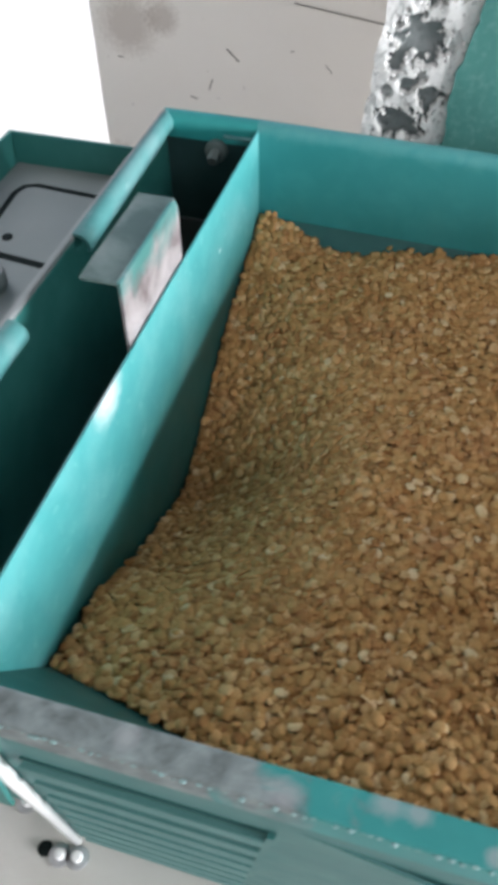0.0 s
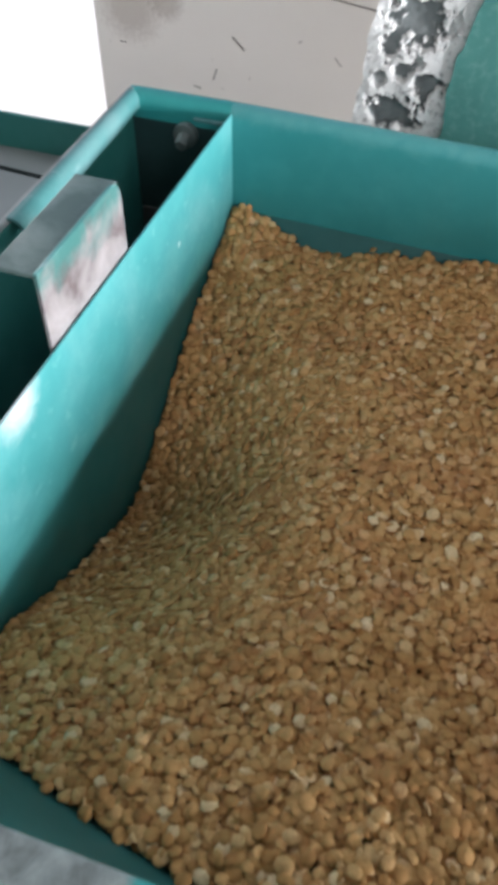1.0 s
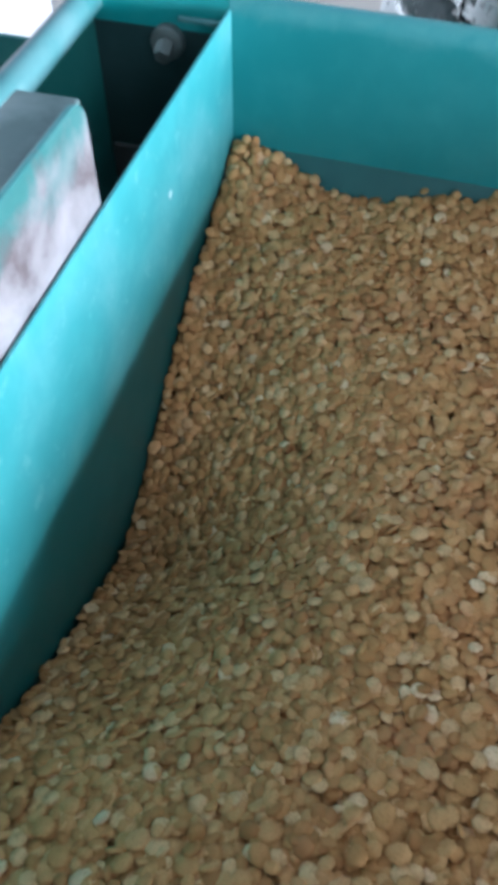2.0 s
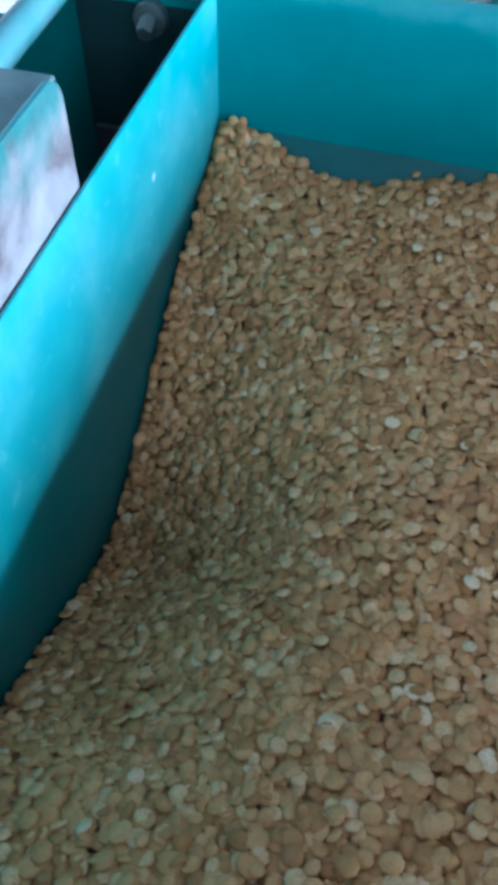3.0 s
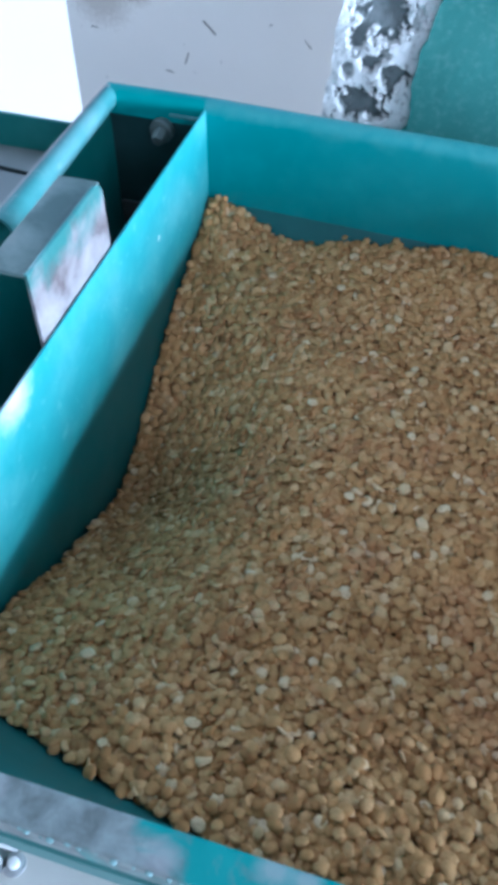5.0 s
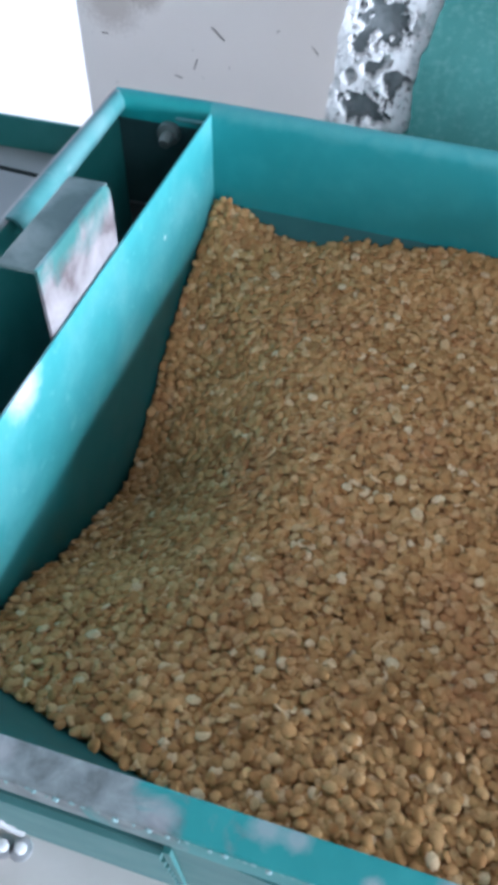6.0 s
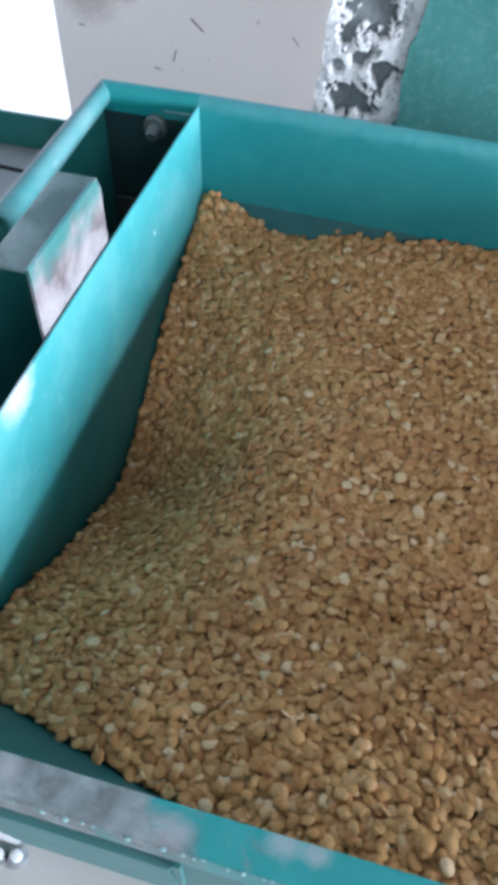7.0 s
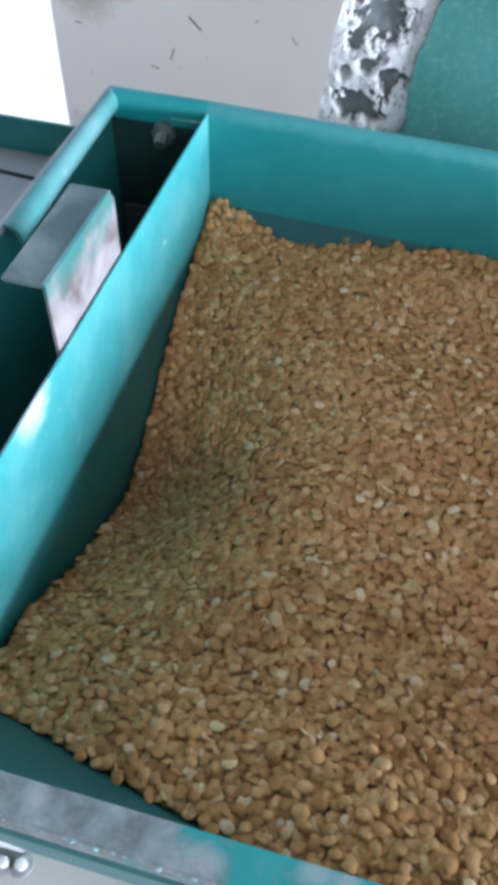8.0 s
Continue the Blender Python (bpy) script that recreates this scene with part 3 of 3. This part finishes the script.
lid = part("lid", bm_box(-0.285, -0.1005, -0.50, 0.024, 0.745, 0.765, 0.002), tray_mat, tray, "grey lid with dark grooves")
def groove(name, outline, radius, parent):
    """A dark channel that follows a line of (x, y) on the lid."""
    left = sheet(outline, radius * 2)
    return part(name, bm_extrude(left, "z", 0.7648, 0.7655), groove_mat, parent)


groove("groove", [(-0.250, -0.128), (-0.258, -0.036), (-0.254, -0.022), (-0.242, -0.016), (-0.102, -0.026)], 0.0032, lid)
groove("groove", [(-0.283, -0.134), (-0.102, -0.154)], 0.0042, lid)
part("vent_hole", bm_rod((-0.227, -0.112, 0.7640), (-0.227, -0.112, 0.7662), 0.0055, 18), groove_mat, lid)
part("knob", bm_rod((-0.205, -0.190, 0.764), (-0.205, -0.190, 0.785), 0.018, 28, 0.005), rubber, lid, "round grey knob", True)
stand = part("stand", bm_box(-0.28, -0.11, -0.40, 0.02, 0.24, 0.745, 0.004), paint_dull, tray)

# ---- the grain ----


def heap(x, y):
    z = 0.737
    q = min(1, math.hypot(x, y) / 0.080)
    z += 0.025 * (1 - q) ** 1.15 + 0.006 * math.exp(-(x * x + y * y) / 0.05 ** 2)
    reach = 0.122 if y > -0.262 else 0.150
    z -= 0.112 * math.exp(-(((x + 0.01) / 0.118) ** 2 + ((y + 0.262) / reach) ** 2))
    f = min(1, max(0, (-0.36 - y) / 0.18))
    r = min(1, max(0, (x - 0.03) / 0.17))
    z += 0.012 * f * f * (3 - 2 * f) * r
    z += 0.009 * math.exp(-(y / 0.06) ** 2) * min(3.2, x / 0.10 if x > 0 else 0)
    z += 0.006 * noise.noise(Vector((x * 14, y * 14, 0.3)))
    return z


def west_limit(z):
    return 0.0004 - (0.0015 if z < 0.744 else 0.0) - max(0, 0.746 - z) * 0.015


def front_limit(x, z):
    return max(-0.5625, -0.505 - 0.2 * x - (z - 0.735) * 0.575)


bed = bmesh.new()
NX, NY = 60, 64
rows = []
for j in range(NY + 1):
    row = []
    for i in range(NX + 1):
        x = -0.028 + 0.646 * i / NX
        y = -0.001 - 0.556 * j / NY
        row.append(bed.verts.new((x, y, heap(x, y) - 0.008)))
    rows.append(row)
for j in range(NY):
    for i in range(NX):
        bed.faces.new((rows[j][i], rows[j + 1][i], rows[j + 1][i + 1], rows[j][i + 1]))
grain = tagged(part("grain_heap", bed, bed_mat, smooth=True), "heap of tan split kernels filling the hopper, hollowed beside the partition", "grain", "", "stuff")


def kernel_shape(rings, sides):
    """A plump half kernel: domed above, flatter below."""
    verts, faces = [(0, 0, 1.0)], []
    for k in range(1, rings):
        a = math.pi * k / rings
        for s in range(sides):
            b = 2 * math.pi * s / sides
            z = math.cos(a)
            z = math.copysign(abs(z) ** 0.8, z)
            verts.append((math.sin(a) ** 0.5 * math.cos(b), math.sin(a) ** 0.5 * math.sin(b), z if z > 0 else z * 0.6))
    verts.append((0, 0, -0.6))
    for s in range(sides):
        faces.append((0, 1 + s, 1 + (s + 1) % sides))
    for k in range(rings - 2):
        for s in range(sides):
            a, b = 1 + k * sides + s, 1 + k * sides + (s + 1) % sides
            faces.append((a, a + sides, b + sides))
            faces.append((a, b + sides, b))
    last = len(verts) - 1
    for s in range(sides):
        faces.append((last, last - sides + (s + 1) % sides, last - sides + s))
    return np.array(verts), np.array(faces)


SINK = (0.007, -0.280)


def scatter_kernels():
    rng = np.random.default_rng(11)
    kv, kf = kernel_shape(4, 8)
    all_v, all_f, count = [], [], 0
    for layer, (drop, gap) in enumerate(((0.0, 0.0050), (-0.0021, 0.0052), (0.0013, 0.0100))):
        nx, ny = int(0.48 / gap), int(0.575 / gap)
        for i in range(nx):
            for j in range(ny):
                x = -0.030 + (i + rng.uniform(0.05, 0.95)) * gap
                y = -0.003 - (j + rng.uniform(0.05, 0.95)) * gap
                z = heap(x, y) + drop + rng.normal(0, 0.0015)
                if x < west_limit(z) + 0.0025 or y < front_limit(x, z) or y > -0.003 - SKEW * max(0, x) - max(0, 0.757 - z) * 0.62:
                    continue
                if layer == 2 and math.hypot(x - SINK[0], y - SINK[1]) < 0.15:
                    continue
                size = rng.normal(0.0041, 0.0005)
                squash = Vector((size * rng.uniform(0.98, 1.18), size * rng.uniform(0.86, 1.0), size * rng.uniform(0.24, 0.36)))
                e = 0.004
                slope = Vector((heap(x - e, y) - heap(x + e, y), heap(x, y - e) - heap(x, y + e), 2 * e)).normalized()
                lean = (slope + Vector(rng.normal(0, 0.29, 3))).normalized()
                turn = lean.to_track_quat("Z", "Y").to_matrix() @ Euler((0, 0, rng.uniform(0, 6.28))).to_matrix()
                v = (kv * np.array(squash)) @ np.array(turn).T + np.array((x, y, z))
                v[:, 0] = np.maximum(v[:, 0], west_limit(z) + 0.0006)
                all_v.append(v)
                all_f.append(kf + count)
                count += len(kv)
    v, f = np.concatenate(all_v), np.concatenate(all_f)
    me = bpy.data.meshes.new("kernels")
    me.vertices.add(len(v))
    me.vertices.foreach_set("co", v.ravel())
    me.loops.add(f.size)
    me.loops.foreach_set("vertex_index", f.ravel().astype(np.int32))
    me.polygons.add(len(f))
    me.polygons.foreach_set("loop_start", np.arange(0, f.size, 3, dtype=np.int32))
    me.update(calc_edges=True)
    me.shade_smooth()
    me.materials.append(grain_mat)
    ob = new("kernels", me)
    ob.parent = grain
    tagged(ob, "tan split kernels", "", "", "stuff")


scatter_kernels()


# ---- kernels that slide into the hollow, drawn off at its foot ----


def step01(a, b, v):
    q = min(1, max(0, (v - a) / (b - a)))
    return q * q * (3 - 2 * q)


def slide_speed(r, angle):
    """Metres a second towards the foot: slow at the brim, quick near the foot, hardly any on the steep back slope."""
    if angle > 0:
        share = 0.06 + 0.94 * (1 - step01(25, 75, angle))
    else:
        share = 1 - 0.35 * min(1, -angle / 90)
    return 0.0016 / max(r, 0.022) * share * (1 - step01(0.17, 0.24, r))


def slide_pose(r, angle, lift, heading):
    x = SINK[0] + r * math.cos(radians(angle))
    y = SINK[1] + r * math.sin(radians(angle))
    e = 0.006
    up = Vector((heap(x - e, y) - heap(x + e, y), heap(x, y - e) - heap(x, y + e), 2 * e)).normalized()
    z = heap(x, y) + lift - 0.018 * (1 - step01(0.012, 0.034, r))
    turn = Vector((0, 0, 1)).rotation_difference(up).to_matrix() @ heading
    return Matrix.Translation((x, y, z)) @ turn.to_4x4()


def slide_rows(r, angle, lift, heading):
    rows, t, dt = [], 0.0, 0.025
    for k in range(321):
        if k % 16 == 0:
            rows.append((t, slide_pose(r, angle, lift, heading)))
        r = max(0.006, r - dt * slide_speed(r, angle))
        t += dt
    return rows


def kernel_mesh(name, kernels, mat):
    """One mesh of flat kernels: a place, half sizes and a turn each."""
    kv, kf = kernel_shape(4, 8)
    verts, faces = [], []
    for place, half, turn in kernels:
        base = len(verts)
        verts += [tuple(p) for p in (kv * np.array(half)) @ np.array(turn).T + np.array(place)]
        faces += [tuple(int(q) + base for q in p) for p in kf]
    me = bpy.data.meshes.new(name)
    me.from_pydata(verts, [], faces)
    me.shade_smooth()
    me.materials.append(mat)
    return me


def random_kernel(rng, x, y, z, tilt):
    size = rng.normal(0.0041, 0.0005)
    lean = Vector((rng.normal(0, tilt), rng.normal(0, tilt), 1)).normalized()
    turn = lean.to_track_quat("Z", "Y").to_matrix() @ Euler((0, 0, rng.uniform(0, 6.28))).to_matrix()
    return (x, y, z), (size * rng.uniform(0.98, 1.18), size * rng.uniform(0.86, 1.0), size * rng.uniform(0.24, 0.36)), turn


def in_slide(x, y, margin):
    r, angle = math.hypot(x - SINK[0], y - SINK[1]), math.degrees(math.atan2(y - SINK[1], x - SINK[0]))
    z = heap(x, y)
    inside = 0.02 < r < 0.215 and angle < 66 and x > west_limit(z) + margin and y > front_limit(x, z) + margin + 0.02
    return inside, r, angle


def loose_kernels():
    rng = np.random.default_rng(5)
    clumps = []
    for k in range(12):
        spots = []
        for i in range(-2, 3):
            for j in range(-2, 3):
                x, y = (i + rng.uniform(-0.4, 0.4)) * 0.0053, (j + rng.uniform(-0.4, 0.4)) * 0.0053
                if math.hypot(x, y) < 0.0098 * rng.uniform(0.75, 1.1):
                    spots.append(random_kernel(rng, x, y, rng.normal(0, 0.0011), 0.26))
        clumps.append(kernel_mesh("kernel_clump", spots, clump_mat))
    shapes = [kernel_mesh("kernel", [random_kernel(rng, 0, 0, 0, 0.3)], kernel_mat) for k in range(16)]
    made = []
    for name, gap, margin, pick, lift, most in (("kernel_clump", 0.0112, 0.0105, clumps, 0.0014, 400), ("kernel", 0.0104, 0.004, shapes, 0.0027, 300)):
        count = 0
        for i in range(int(0.23 / gap)):
            for j in range(int(0.34 / gap)):
                x, y = -0.005 + (i + rng.uniform(0.1, 0.9)) * gap, -0.47 + (j + rng.uniform(0.1, 0.9)) * gap
                inside, r, angle = in_slide(x, y, margin)
                if not inside or count >= most:
                    continue
                ob = new(name, pick[count % len(pick)])
                ob.parent = grain
                heading = Euler((0, 0, rng.uniform(0, 6.28))).to_matrix()
                made.append((ob, r, angle, lift + rng.normal(0, 0.0006), heading))
                count += 1
    return made


loose = loose_kernels()


def motions():
    """The loose kernels slide down the hollow's right and front slopes into its foot."""
    for ob, r, angle, lift, heading in loose:
        walk(ob, slide_rows(r, angle, lift, heading))


motions()
